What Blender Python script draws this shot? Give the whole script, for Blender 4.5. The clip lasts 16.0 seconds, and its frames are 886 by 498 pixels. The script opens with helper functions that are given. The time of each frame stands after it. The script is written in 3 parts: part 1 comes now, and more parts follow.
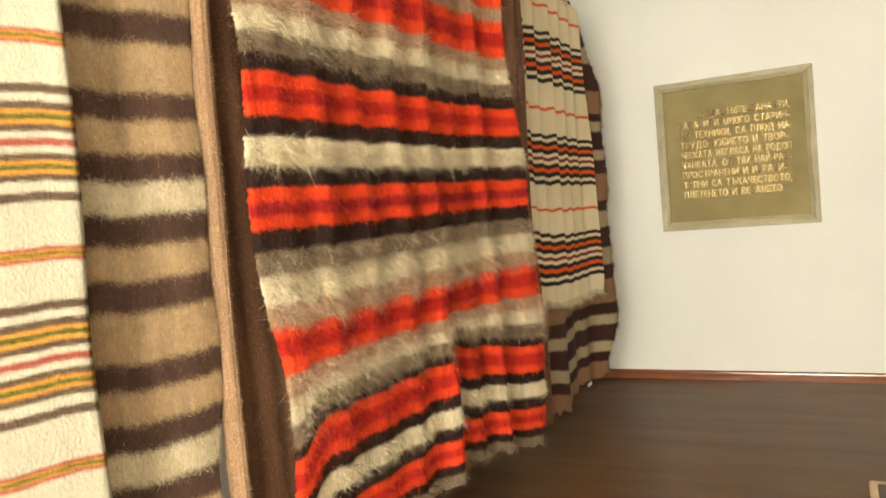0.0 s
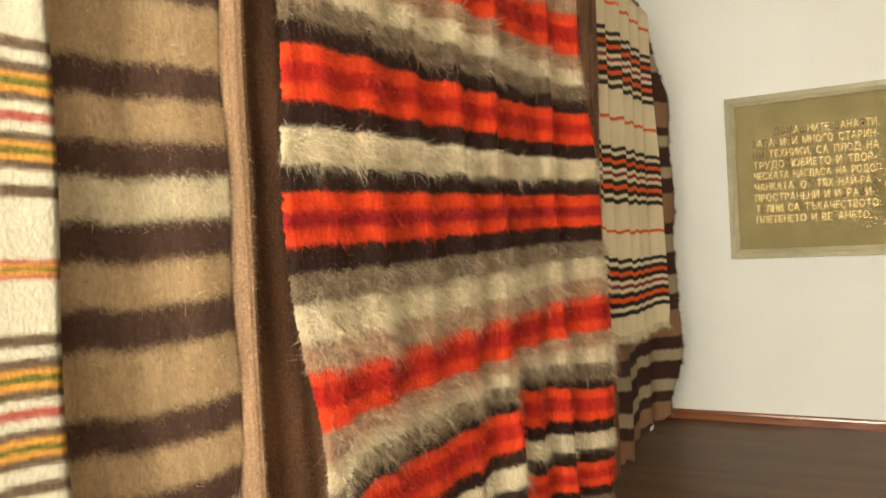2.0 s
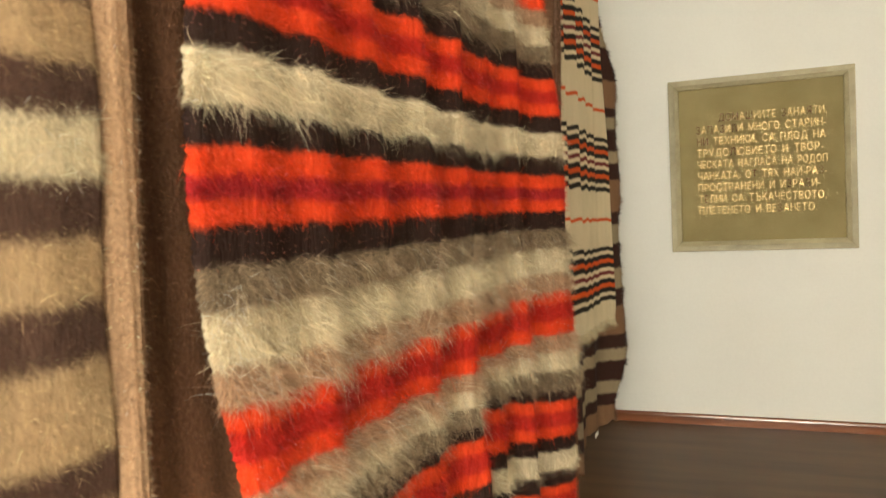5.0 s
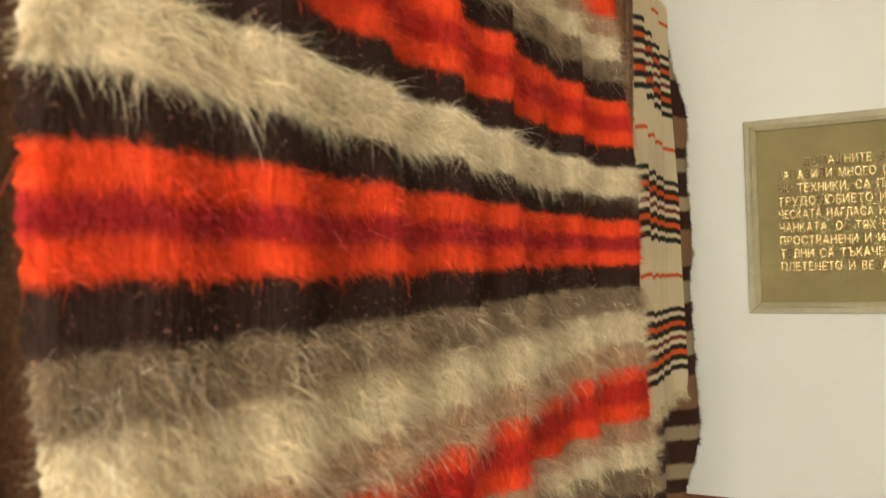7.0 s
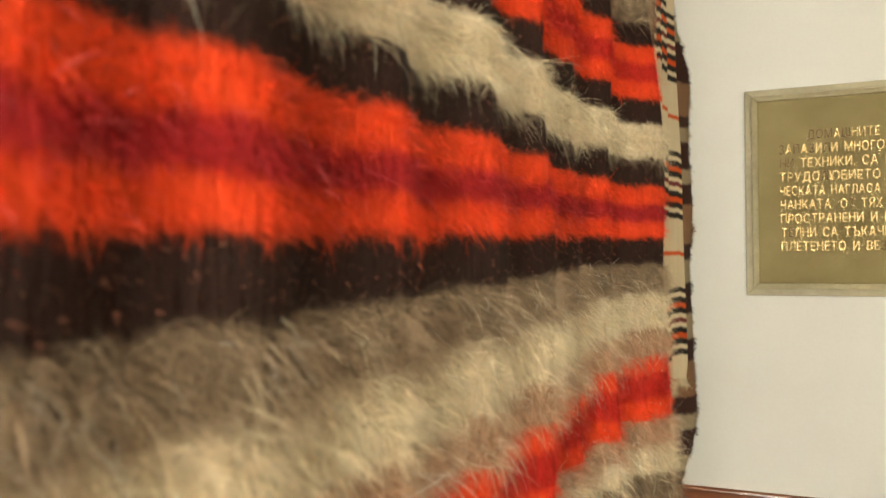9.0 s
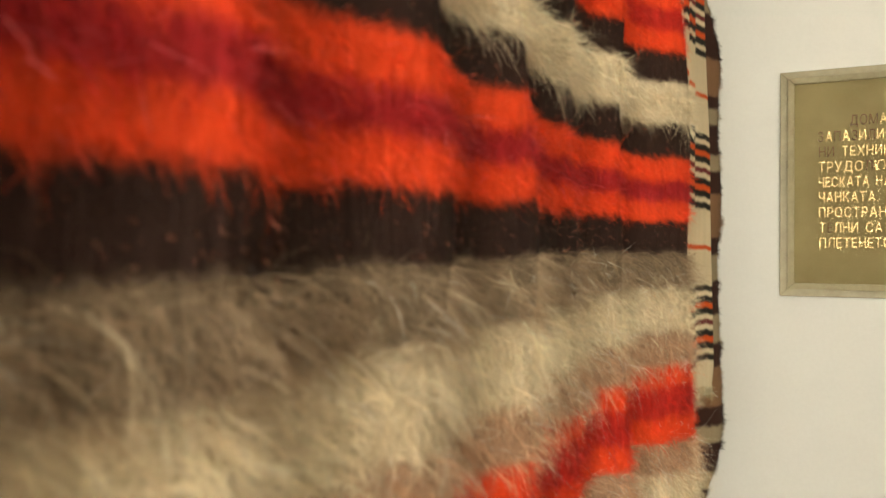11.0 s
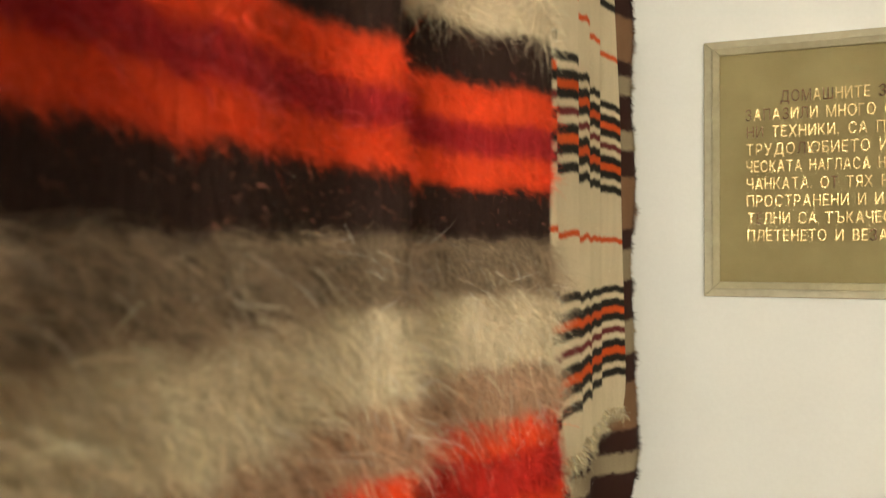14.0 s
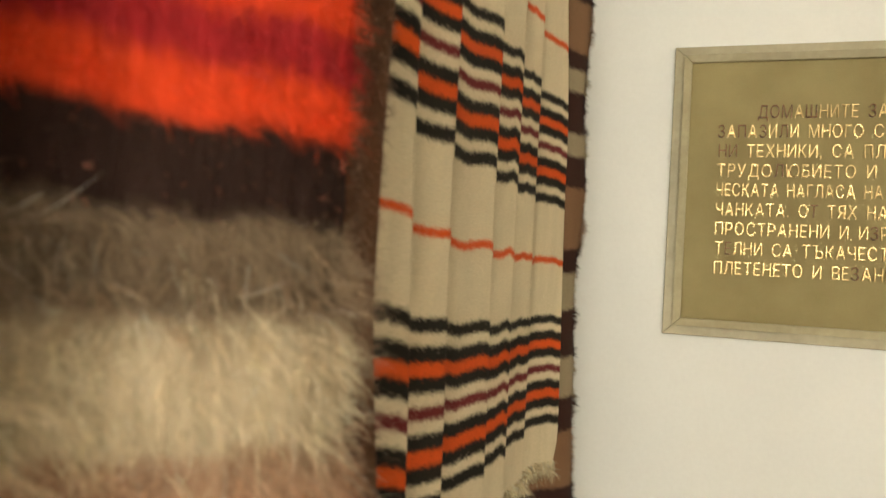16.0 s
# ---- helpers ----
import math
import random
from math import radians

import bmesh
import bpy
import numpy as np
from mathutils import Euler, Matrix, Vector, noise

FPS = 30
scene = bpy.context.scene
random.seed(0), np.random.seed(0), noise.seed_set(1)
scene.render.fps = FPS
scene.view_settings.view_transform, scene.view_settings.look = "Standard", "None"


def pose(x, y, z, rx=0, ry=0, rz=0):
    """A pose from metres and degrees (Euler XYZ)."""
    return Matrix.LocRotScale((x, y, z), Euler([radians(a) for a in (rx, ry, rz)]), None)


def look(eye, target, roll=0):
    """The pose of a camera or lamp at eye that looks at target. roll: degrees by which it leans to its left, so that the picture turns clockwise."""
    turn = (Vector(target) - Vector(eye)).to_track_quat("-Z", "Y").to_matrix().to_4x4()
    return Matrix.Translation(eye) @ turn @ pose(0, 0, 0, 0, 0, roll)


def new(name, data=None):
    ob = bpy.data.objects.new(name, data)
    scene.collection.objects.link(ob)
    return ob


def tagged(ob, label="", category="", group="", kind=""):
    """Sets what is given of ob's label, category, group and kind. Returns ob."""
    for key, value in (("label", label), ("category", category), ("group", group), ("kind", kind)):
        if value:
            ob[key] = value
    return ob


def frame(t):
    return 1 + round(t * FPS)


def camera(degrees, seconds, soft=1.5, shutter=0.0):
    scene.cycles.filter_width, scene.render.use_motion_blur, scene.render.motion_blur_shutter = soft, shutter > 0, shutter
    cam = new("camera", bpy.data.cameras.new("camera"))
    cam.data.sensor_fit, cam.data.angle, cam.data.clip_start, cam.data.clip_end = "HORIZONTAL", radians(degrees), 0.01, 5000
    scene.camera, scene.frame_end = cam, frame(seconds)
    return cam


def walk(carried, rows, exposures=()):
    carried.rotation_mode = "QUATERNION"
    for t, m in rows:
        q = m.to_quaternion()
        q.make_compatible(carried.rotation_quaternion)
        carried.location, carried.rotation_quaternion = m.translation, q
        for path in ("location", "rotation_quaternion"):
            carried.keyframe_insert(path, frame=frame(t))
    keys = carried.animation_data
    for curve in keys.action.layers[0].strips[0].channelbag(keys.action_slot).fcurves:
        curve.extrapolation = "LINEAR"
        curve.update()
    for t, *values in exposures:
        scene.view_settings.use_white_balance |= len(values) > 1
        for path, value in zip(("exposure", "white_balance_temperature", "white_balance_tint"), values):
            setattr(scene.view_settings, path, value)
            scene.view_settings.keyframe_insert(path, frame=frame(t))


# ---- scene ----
cam = camera(60.0, 16.0, soft=1.55)
PATH = [
    (0, (-0.049, -0.031, 1.357), (-0.956, 1.75, 1.279), -4.6),
    (0.5, (-0.113, 0.02, 1.354), (-0.985, 1.818, 1.26), -3.1),
    (1, (-0.226, 0.153, 1.347), (-1.114, 1.945, 1.325), -3.5),
    (1.5, (-0.307, 0.258, 1.362), (-1.243, 2.026, 1.363), -3.0),
    (2, (-0.37, 0.323, 1.362), (-1.337, 2.073, 1.339), -3.0),
    (2.5, (-0.44, 0.397, 1.367), (-1.27, 2.215, 1.282), -3.7),
    (3, (-0.532, 0.48, 1.368), (-1.267, 2.34, 1.353), -2.9),
    (5.5, (-0.73, 0.846, 1.35), (-1.494, 2.693, 1.283), -1.7),
    (6, (-0.752, 1.01, 1.353), (-1.604, 2.819, 1.354), -1.2),
    (6.5, (-0.802, 1.09, 1.355), (-1.692, 2.881, 1.348), -1.9),
    (7, (-0.897, 1.192, 1.363), (-1.748, 3.0, 1.439), -1.2),
    (7.5, (-0.955, 1.224, 1.378), (-1.768, 3.051, 1.4), -1.5),
    (8, (-1.02, 1.294, 1.364), (-1.752, 3.155, 1.379), -1.2),
    (10.5, (-1.104, 1.68, 1.339), (-1.971, 3.482, 1.359), 0.7),
    (11, (-1.118, 1.769, 1.325), (-1.953, 3.586, 1.337), 0.3),
    (11.5, (-1.145, 1.88, 1.327), (-1.972, 3.701, 1.356), 0.5),
    (12, (-1.176, 2.002, 1.323), (-1.95, 3.846, 1.307), 0.4),
    (12.5, (-1.189, 2.077, 1.321), (-1.846, 3.966, 1.303), 1.2),
    (13, (-1.183, 2.122, 1.315), (-1.762, 4.036, 1.289), 0.9),
    (13.5, (-1.174, 2.203, 1.316), (-1.774, 4.11, 1.291), 0.7),
    (14, (-1.1, 2.381, 1.312), (-1.792, 4.257, 1.323), 0.0),
    (14.5, (-1.04, 2.502, 1.319), (-1.745, 4.373, 1.367), -0.3),
    (15, (-1.025, 2.63, 1.314), (-1.686, 4.517, 1.37), -0.9),
    (15.5, (-1.055, 2.745, 1.311), (-1.758, 4.615, 1.401), 0.8),
    (16, (-1.062, 2.847, 1.301), (-1.699, 4.742, 1.366), 3.4),
]
walk(cam, [(t, look(eye, target, roll)) for t, eye, target, roll in PATH], exposures=[(0, 0.18), (1.5, 0.07), (3.0, -0.05), (6.5, -0.12), (9.0, -0.04), (16.0, -0.01)])
cam.data.dof.use_dof, cam.data.dof.focus_distance, cam.data.dof.aperture_fstop = True, 2.8, 5.6

# ---- light: daylight from the windows in the side wall ----
world = bpy.data.worlds.new("sky")
scene.world = world
world.use_nodes = True
sky = world.node_tree.nodes.new("ShaderNodeTexSky")
sky.sky_type, sky.sun_disc = "NISHITA", False
sky.sun_elevation, sky.sun_rotation = radians(40), radians(70)
world.node_tree.links.new(sky.outputs[0], world.node_tree.nodes["Background"].inputs[0])
world.node_tree.nodes["Background"].inputs[1].default_value = 0.1
SOUTH = [(-1.5, 0.7, 310), (1.6, 3.3, 65)]       # windows in the south wall: from x, to x, watts
SILL, HEAD = 0.95, 2.55
ROOM_W, ROOM_E, ROOM_S, ROOM_N, ROOM_H = -2.1, 4.4, -2.6, 5.92, 3.1


def daylight(width, eye, target, watts):
    lamp = bpy.data.lights.new("window_daylight", "AREA")
    lamp.shape, lamp.size, lamp.size_y = "RECTANGLE", width - 0.1, HEAD - SILL - 0.1
    lamp.energy, lamp.color = watts, (1.0, 0.96, 0.80)
    new("window_daylight", lamp).matrix_world = look(eye, target)


MID = (SILL + HEAD) / 2
for a, b, watts in SOUTH:
    daylight(b - a, ((a + b) / 2, ROOM_S - 0.10, MID), ((a + b) / 2, 0, MID), watts)


# ---- materials ----
def material(name, rough=0.6, metal=0.0):
    m = bpy.data.materials.new(name)
    m.use_nodes = True
    b = m.node_tree.nodes["Principled BSDF"]
    b.inputs["Roughness"].default_value, b.inputs["Metallic"].default_value = rough, metal
    return m, m.node_tree, b


def node(nt, kind, **values):
    n = nt.nodes.new(kind)
    for key, value in values.items():
        n.inputs[key.replace("_", " ")].default_value = value
    return n


def coords(nt, scale):
    c, mp = nt.nodes.new("ShaderNodeTexCoord"), nt.nodes.new("ShaderNodeMapping")
    mp.inputs["Scale"].default_value = scale
    nt.links.new(c.outputs["Object"], mp.inputs[0])
    return mp.outputs[0]


def mottled(name, dark, light, scale, rough, fine=(120, 120, 120), relief=0.1, metal=0.0, distance=0.002, detail=6.0):
    """A surface that varies between two colours at a large and a small scale, with fine relief."""
    m, nt, b = material(name, rough, metal)
    big, small = node(nt, "ShaderNodeTexNoise", Scale=1.0, Detail=detail), node(nt, "ShaderNodeTexNoise", Scale=1.0, Detail=4.0)
    nt.links.new(coords(nt, scale), big.inputs[0])
    nt.links.new(coords(nt, fine), small.inputs[0])
    both = node(nt, "ShaderNodeMath")
    both.operation = "MULTIPLY_ADD"
    both.inputs[1].default_value = 0.35
    nt.links.new(small.outputs[0], both.inputs[0])
    nt.links.new(big.outputs[0], both.inputs[2])
    ramp = nt.nodes.new("ShaderNodeValToRGB")
    ramp.color_ramp.elements[0].position, ramp.color_ramp.elements[1].position = 0.45, 0.9
    ramp.color_ramp.elements[0].color, ramp.color_ramp.elements[1].color = (*dark, 1), (*light, 1)
    nt.links.new(both.outputs[0], ramp.inputs[0])
    nt.links.new(ramp.outputs[0], b.inputs["Base Color"])
    bump = node(nt, "ShaderNodeBump", Strength=relief, Distance=distance)
    nt.links.new(small.outputs[0], bump.inputs["Height"])
    nt.links.new(bump.outputs[0], b.inputs["Normal"])
    return m


def wool(name, yarn, relief, through_light=0.0, spread=0.35, islands=False, deep=0.003):
    """Dyed wool: the dye comes with the mesh; the yarn's grain and unevenness are added here."""
    m, nt, b = material(name, 0.85)
    b.inputs["Specular IOR Level"].default_value = 0.12
    dye = nt.nodes.new("ShaderNodeAttribute")
    dye.attribute_name = "dye"
    grain, patch = node(nt, "ShaderNodeTexNoise", Scale=1.0, Detail=5.0), node(nt, "ShaderNodeTexNoise", Scale=9.0, Detail=3.0)
    nt.links.new(coords(nt, yarn), grain.inputs[0])
    total = node(nt, "ShaderNodeMath")
    if islands:
        g = nt.nodes.new("ShaderNodeNewGeometry")
        nt.links.new(g.outputs["Random Per Island"], total.inputs[0])
    else:
        nt.links.new(grain.outputs[0], total.inputs[0])
    nt.links.new(patch.outputs[0], total.inputs[1])
    spreadm = node(nt, "ShaderNodeMapRange")
    spreadm.inputs["From Min"].default_value, spreadm.inputs["From Max"].default_value = 0.55, 1.45
    spreadm.inputs["To Min"].default_value, spreadm.inputs["To Max"].default_value = 1 - spread, 1 + spread
    nt.links.new(total.outputs[0], spreadm.inputs[0])
    mix = nt.nodes.new("ShaderNodeVectorMath")
    mix.operation = "SCALE"
    nt.links.new(dye.outputs["Color"], mix.inputs[0])
    nt.links.new(spreadm.outputs[0], mix.inputs["Scale"])
    nt.links.new(mix.outputs[0], b.inputs["Base Color"])
    if relief:
        bump = node(nt, "ShaderNodeBump", Strength=relief, Distance=deep)
        nt.links.new(grain.outputs[0], bump.inputs["Height"])
        nt.links.new(bump.outputs[0], b.inputs["Normal"])
    if through_light:
        thin, join = nt.nodes.new("ShaderNodeBsdfTranslucent"), nt.nodes.new("ShaderNodeMixShader")
        join.inputs[0].default_value = through_light
        nt.links.new(mix.outputs[0], thin.inputs[0])
        nt.links.new(b.outputs[0], join.inputs[1])
        nt.links.new(thin.outputs[0], join.inputs[2])
        nt.links.new(join.outputs[0], nt.nodes["Material Output"].inputs[0])
    return m


PLASTER = mottled("white_plaster", (0.76, 0.745, 0.69), (0.83, 0.815, 0.76), (0.9, 0.9, 0.9), 0.75, (60, 60, 60), 0.06)
# for the unseen south and east walls: darker than the white, to cut bounced light
OCHRE = mottled("pale_ochre_plaster", (0.40, 0.36, 0.28), (0.48, 0.44, 0.35), (0.9, 0.9, 0.9), 0.8, (60, 60, 60), 0.06)
CEILING = mottled("ceiling_paint", (0.78, 0.77, 0.73), (0.84, 0.83, 0.79), (1, 1, 1), 0.85)
FLOOR = mottled("dark_wood_floor", (0.066, 0.029, 0.011), (0.125, 0.060, 0.025), (0.8, 7, 7), 0.42, (5, 90, 90), 0.08, distance=0.001)
FLOOR.node_tree.nodes["Principled BSDF"].inputs["Specular IOR Level"].default_value = 0.2
SKIRTING = mottled("red_brown_varnished_wood", (0.13, 0.040, 0.016), (0.30, 0.105, 0.045), (1.2, 30, 30), 0.22, (4, 160, 160), 0.05)
FRAME_PAINT = mottled("beige_painted_wood", (0.30, 0.25, 0.138), (0.41, 0.35, 0.205), (5, 5, 5), 0.5, (40, 40, 40), 0.1)
BURLAP = mottled("olive_fabric", (0.22, 0.17, 0.068), (0.31, 0.245, 0.108), (4, 4, 4), 0.85, (420, 420, 420), 0.35)
BRASS = mottled("polished_brass", (0.34, 0.23, 0.092), (0.59, 0.42, 0.20), (14, 14, 14), 0.41, (60, 60, 60), 0.25, metal=1.0)
TARNISH = mottled("tarnished_brass", (0.05, 0.022, 0.008), (0.22, 0.090, 0.030), (30, 30, 30), 0.5, (60, 60, 60), 0.2, metal=0.3)
RAIL_WOOD = mottled("plain_pine", (0.28, 0.17, 0.08), (0.42, 0.27, 0.14), (20, 1.5, 20), 0.55, (150, 8, 150), 0.1)
STOOL_TOP = mottled("pale_worn_wood", (0.38, 0.24, 0.12), (0.58, 0.42, 0.25), (3, 25, 25), 0.5, (20, 160, 160), 0.25)
STOOL_DARK = mottled("dark_maroon_wood", (0.030, 0.010, 0.008), (0.075, 0.026, 0.018), (4, 20, 20), 0.4, (20, 160, 160), 0.15)
WINDOW_PAINT = mottled("white_gloss_paint", (0.74, 0.73, 0.69), (0.82, 0.81, 0.77), (4, 4, 4), 0.35)
PAPER = mottled("white_plastic", (0.68, 0.67, 0.62), (0.8, 0.79, 0.74), (20, 20, 20), 0.4)
GLASS, glass_nt, glass_b = material("clear_glass", 0.02)
glass_b.inputs["Transmission Weight"].default_value = 1.0
FELT = wool("felted_wool", (150, 150, 110), 0.9, spread=0.16)
WEAVE = wool("woven_wool", (90, 90, 420), 0.35, spread=0.12)
KNOTTY = wool("coarse_knotty_wool", (150, 150, 120), 1.0, spread=0.48)
NAP = wool("napped_wool", (160, 160, 60), 0.8, spread=0.32)
RIBBED = wool("ribbed_wool", (80, 95, 26), 0.9, spread=0.30, deep=0.005)
HAIR = wool("loose_wool_hair", (50, 50, 50), 0.0, through_light=0.34, spread=0.28, islands=True)
hair_sheen = HAIR.node_tree.nodes["Principled BSDF"].inputs
hair_sheen["Roughness"].default_value, hair_sheen["Specular IOR Level"].default_value = 0.45, 0.24


# ---- building helpers ----
def part(name, bm, mat, parent, label="", smooth=False):
    """One bmesh as one mesh object under a thing or a part."""
    me = bpy.data.meshes.new(name)
    bm.to_mesh(me)
    bm.free()
    me.materials.append(mat)
    if smooth:
        me.polygons.foreach_set("use_smooth", [True] * len(me.polygons))
    ob = new(name, me)
    ob.parent = parent
    return tagged(ob, label) if label else ob


def thing(name, at, label, category, group="", kind=""):
    ob = new(name)
    ob.location = at
    return tagged(ob, label, category, group, kind)


def box(bm, lo, hi, bevel=0.0):
    made = bmesh.ops.create_cube(bm, size=1.0)["verts"]
    for v in made:
        v.co = Vector([lo[k] + (v.co[k] + 0.5) * (hi[k] - lo[k]) for k in range(3)])
    if bevel:
        edges = list({e for v in made for e in v.link_edges})
        bmesh.ops.bevel(bm, geom=edges, offset=bevel, segments=2, affect="EDGES", profile=0.5)
    return bm


def structure(name, mat, *boxes, label="", bevel=0.0):
    bm = bmesh.new()
    for lo, hi in boxes:
        box(bm, lo, hi, bevel)
    ob = part(name, bm, mat, None)
    return tagged(ob, label, "", "", "structure")


# ---- the room ----
T = 0.2
structure("floor", FLOOR, ((ROOM_W - T, ROOM_S - T, -0.12), (ROOM_E + T, ROOM_N + T, 0.0)), label="dark brown polished wooden floor with fine grain")
structure("ceiling", CEILING, ((ROOM_W - T, ROOM_S - T, ROOM_H), (ROOM_E + T, ROOM_N + T, ROOM_H + 0.15)), label="plain white ceiling")
structure("wall_north", PLASTER, ((ROOM_W, ROOM_N, 0), (ROOM_E, ROOM_N + T, ROOM_H)), label="white plastered wall behind the plaque")
structure("wall_west", PLASTER, ((ROOM_W - T, ROOM_S - T, 0), (ROOM_W, ROOM_N + T, ROOM_H)), label="white plastered wall behind the hanging rugs")


def pierced(name, lo, hi, along, openings, label):
    """A wall with window openings, as solid pieces round them."""
    boxes, k = [], along
    def piece(a, b, z0, z1):
        p, q = list(lo), list(hi)
        p[k], q[k], p[2], q[2] = a, b, z0, z1
        boxes.append((p, q))
    piece(lo[k], hi[k], 0, SILL), piece(lo[k], hi[k], HEAD, ROOM_H)
    edge = lo[k]
    for a, b, _ in openings:
        piece(edge, a, SILL, HEAD)
        edge = b
    piece(edge, hi[k], SILL, HEAD)
    return structure(name, OCHRE, *boxes, label=label)


def window(name, width, place):
    win = tagged(new(name), "white painted two-light window in the wall", "window", "", "structure")
    win.matrix_world = place
    hw, hh = width / 2, HEAD - SILL
    for lo, hi in (((-hw, -0.03, 0), (-hw + 0.06, 0.03, hh)), ((hw - 0.06, -0.03, 0), (hw, 0.03, hh)), ((-hw + 0.06, -0.03, 0), (hw - 0.06, 0.03, 0.06)),
                   ((-hw + 0.06, -0.03, hh - 0.06), (hw - 0.06, 0.03, hh)), ((-0.03, -0.03, 0.06), (0.03, 0.03, hh - 0.06))):
        part("window_frame", box(bmesh.new(), lo, hi, 0.004), WINDOW_PAINT, win)
    for a, b in ((-hw + 0.06, -0.03), (0.03, hw - 0.06)):
        pane = part("pane", box(bmesh.new(), (a, -0.003, 0.06), (b, 0.003, hh - 0.06)), GLASS, win)
        pane.visible_shadow = False
    part("window_sill", box(bmesh.new(), (-hw - 0.04, 0.03, -0.03), (hw + 0.04, 0.18, 0.0), 0.006), WINDOW_PAINT, win)


pierced("wall_south", (ROOM_W, ROOM_S - T, 0), (ROOM_E, ROOM_S, 0), 0, SOUTH, "unseen wall with two window openings, ochre to cut bounced light")
structure("wall_east", OCHRE, ((ROOM_E, ROOM_S - T, 0), (ROOM_E + T, ROOM_N + T, ROOM_H)), label="plain unseen wall, ochre to cut bounced light")
for k, (a, b, _) in enumerate(SOUTH):
    window(f"window_{k + 1}", b - a, pose((a + b) / 2, ROOM_S - 0.05, SILL))

def skirting(name, run, place):
    """A rounded skirting board, its profile drawn along the wall."""
    bm = bmesh.new()
    outline = [(0, 0), (0.016, 0), (0.016, 0.048), (0.014, 0.058), (0.009, 0.065), (0, 0.068)]
    ends = []
    for d in (0, run):
        ends.append([bm.verts.new((d, -a, h)) for a, h in outline])
    for i in range(len(outline)):
        j = (i + 1) % len(outline)
        bm.faces.new((ends[0][i], ends[1][i], ends[1][j], ends[0][j]))
    bm.faces.new(ends[0][::-1]), bm.faces.new(ends[1])
    bmesh.ops.recalc_face_normals(bm, faces=bm.faces)
    ob = part(name, bm, SKIRTING, None)
    ob.matrix_world = place
    return tagged(ob, "varnished red-brown wooden skirting board", "skirting board", "", "structure")


skirting("baseboard", ROOM_E - ROOM_W, pose(ROOM_W, ROOM_N, 0))
skirting("baseboard", ROOM_N - ROOM_S - 0.05, pose(ROOM_W, ROOM_S + 0.02, 0, 0, 0, 90))


# ---- wool: sheets and pile ----
def smooth(x, a, b):
    t = np.clip((np.asarray(x, float) - a) / (b - a), 0, 1)
    return t * t * (3 - 2 * t)


def ridge(y, at, width):
    return np.exp(-((y - at) / width) ** 2)


def ripple(y, seed, step=0.05):
    """Smooth random values along y, between -1 and 1."""
    table = np.random.default_rng(seed).uniform(-1, 1, 4000)
    q = np.asarray(y, float) / step + 1000
    i = np.floor(q).astype(int)
    f = q - i
    f = f * f * (3 - 2 * f)
    return table[i] * (1 - f) + table[i + 1] * f


def cells(y, s, seed, size):
    """Smooth random values over a cloth, between -1 and 1, one for each little lock of hair."""
    table = np.random.default_rng(seed).uniform(-1, 1, (512, 512))
    a, b = np.asarray(y) / size + 100, np.asarray(s) / size + 100
    i, j = np.floor(a).astype(int), np.floor(b).astype(int)
    f, g = a - i, b - j
    f, g = f * f * (3 - 2 * f), g * g * (3 - 2 * g)
    at = lambda p, q: table[p % 512, q % 512]
    return (at(i, j) * (1 - f) + at(i + 1, j) * f) * (1 - g) + (at(i, j + 1) * (1 - f) + at(i + 1, j + 1) * f) * g


def lock_pull(y, s, seed, size):
    """For each hair the way along the cloth to the middle of the lock it belongs to; locks are uneven cells of about the given size."""
    jit = np.random.default_rng(seed).uniform(0, 1, (512, 512, 2))
    a, b = np.asarray(y) / size, np.asarray(s) / (size * 1.5)
    i, j = np.floor(a).astype(int), np.floor(b).astype(int)
    best, way = np.full(len(a), 9e9), np.zeros((len(a), 2))
    for di in (-1, 0, 1):
        for dj in (-1, 0, 1):
            p = jit[(i + di) % 512, (j + dj) % 512]
            dy, ds = i + di + p[:, 0] - a, j + dj + p[:, 1] - b
            d = dy * dy + ds * ds
            near = d < best
            best = np.where(near, d, best)
            way[near] = np.stack([dy * size, ds * size * 1.5], -1)[near]
    return way


INK = {"orange": (0.70, 0.057, 0.012), "red": (0.46, 0.020, 0.012), "crimson": (0.36, 0.0165, 0.018), "dark": (0.020, 0.0088, 0.0062), "cream": (0.74, 0.605, 0.41),
       "grey": (0.315, 0.223, 0.140), "tan": (0.50, 0.305, 0.187), "sand": (0.46, 0.318, 0.178), "umber": (0.094, 0.051, 0.036), "walnut": (0.090, 0.057, 0.035), "ivory": (0.41, 0.366, 0.27),
       "black": (0.020, 0.017, 0.013), "wine": (0.15, 0.022, 0.022), "vivid": (0.62, 0.085, 0.012), "yellow": (0.42, 0.19, 0.032), "green": (0.070, 0.085, 0.016),
       "rust": (0.26, 0.062, 0.042), "oat": (0.66, 0.55, 0.365), "brown": (0.215, 0.116, 0.060), "beige": (0.30, 0.235, 0.145), "maroon": (0.040, 0.016, 0.012), "bark": (0.125, 0.058, 0.029), "hem": (0.315, 0.19, 0.108), "fleck": (0.27, 0.098, 0.058), "white": (0.78, 0.73, 0.62), "pink": (0.45, 0.075, 0.075), "border": (0.26, 0.155, 0.10)}


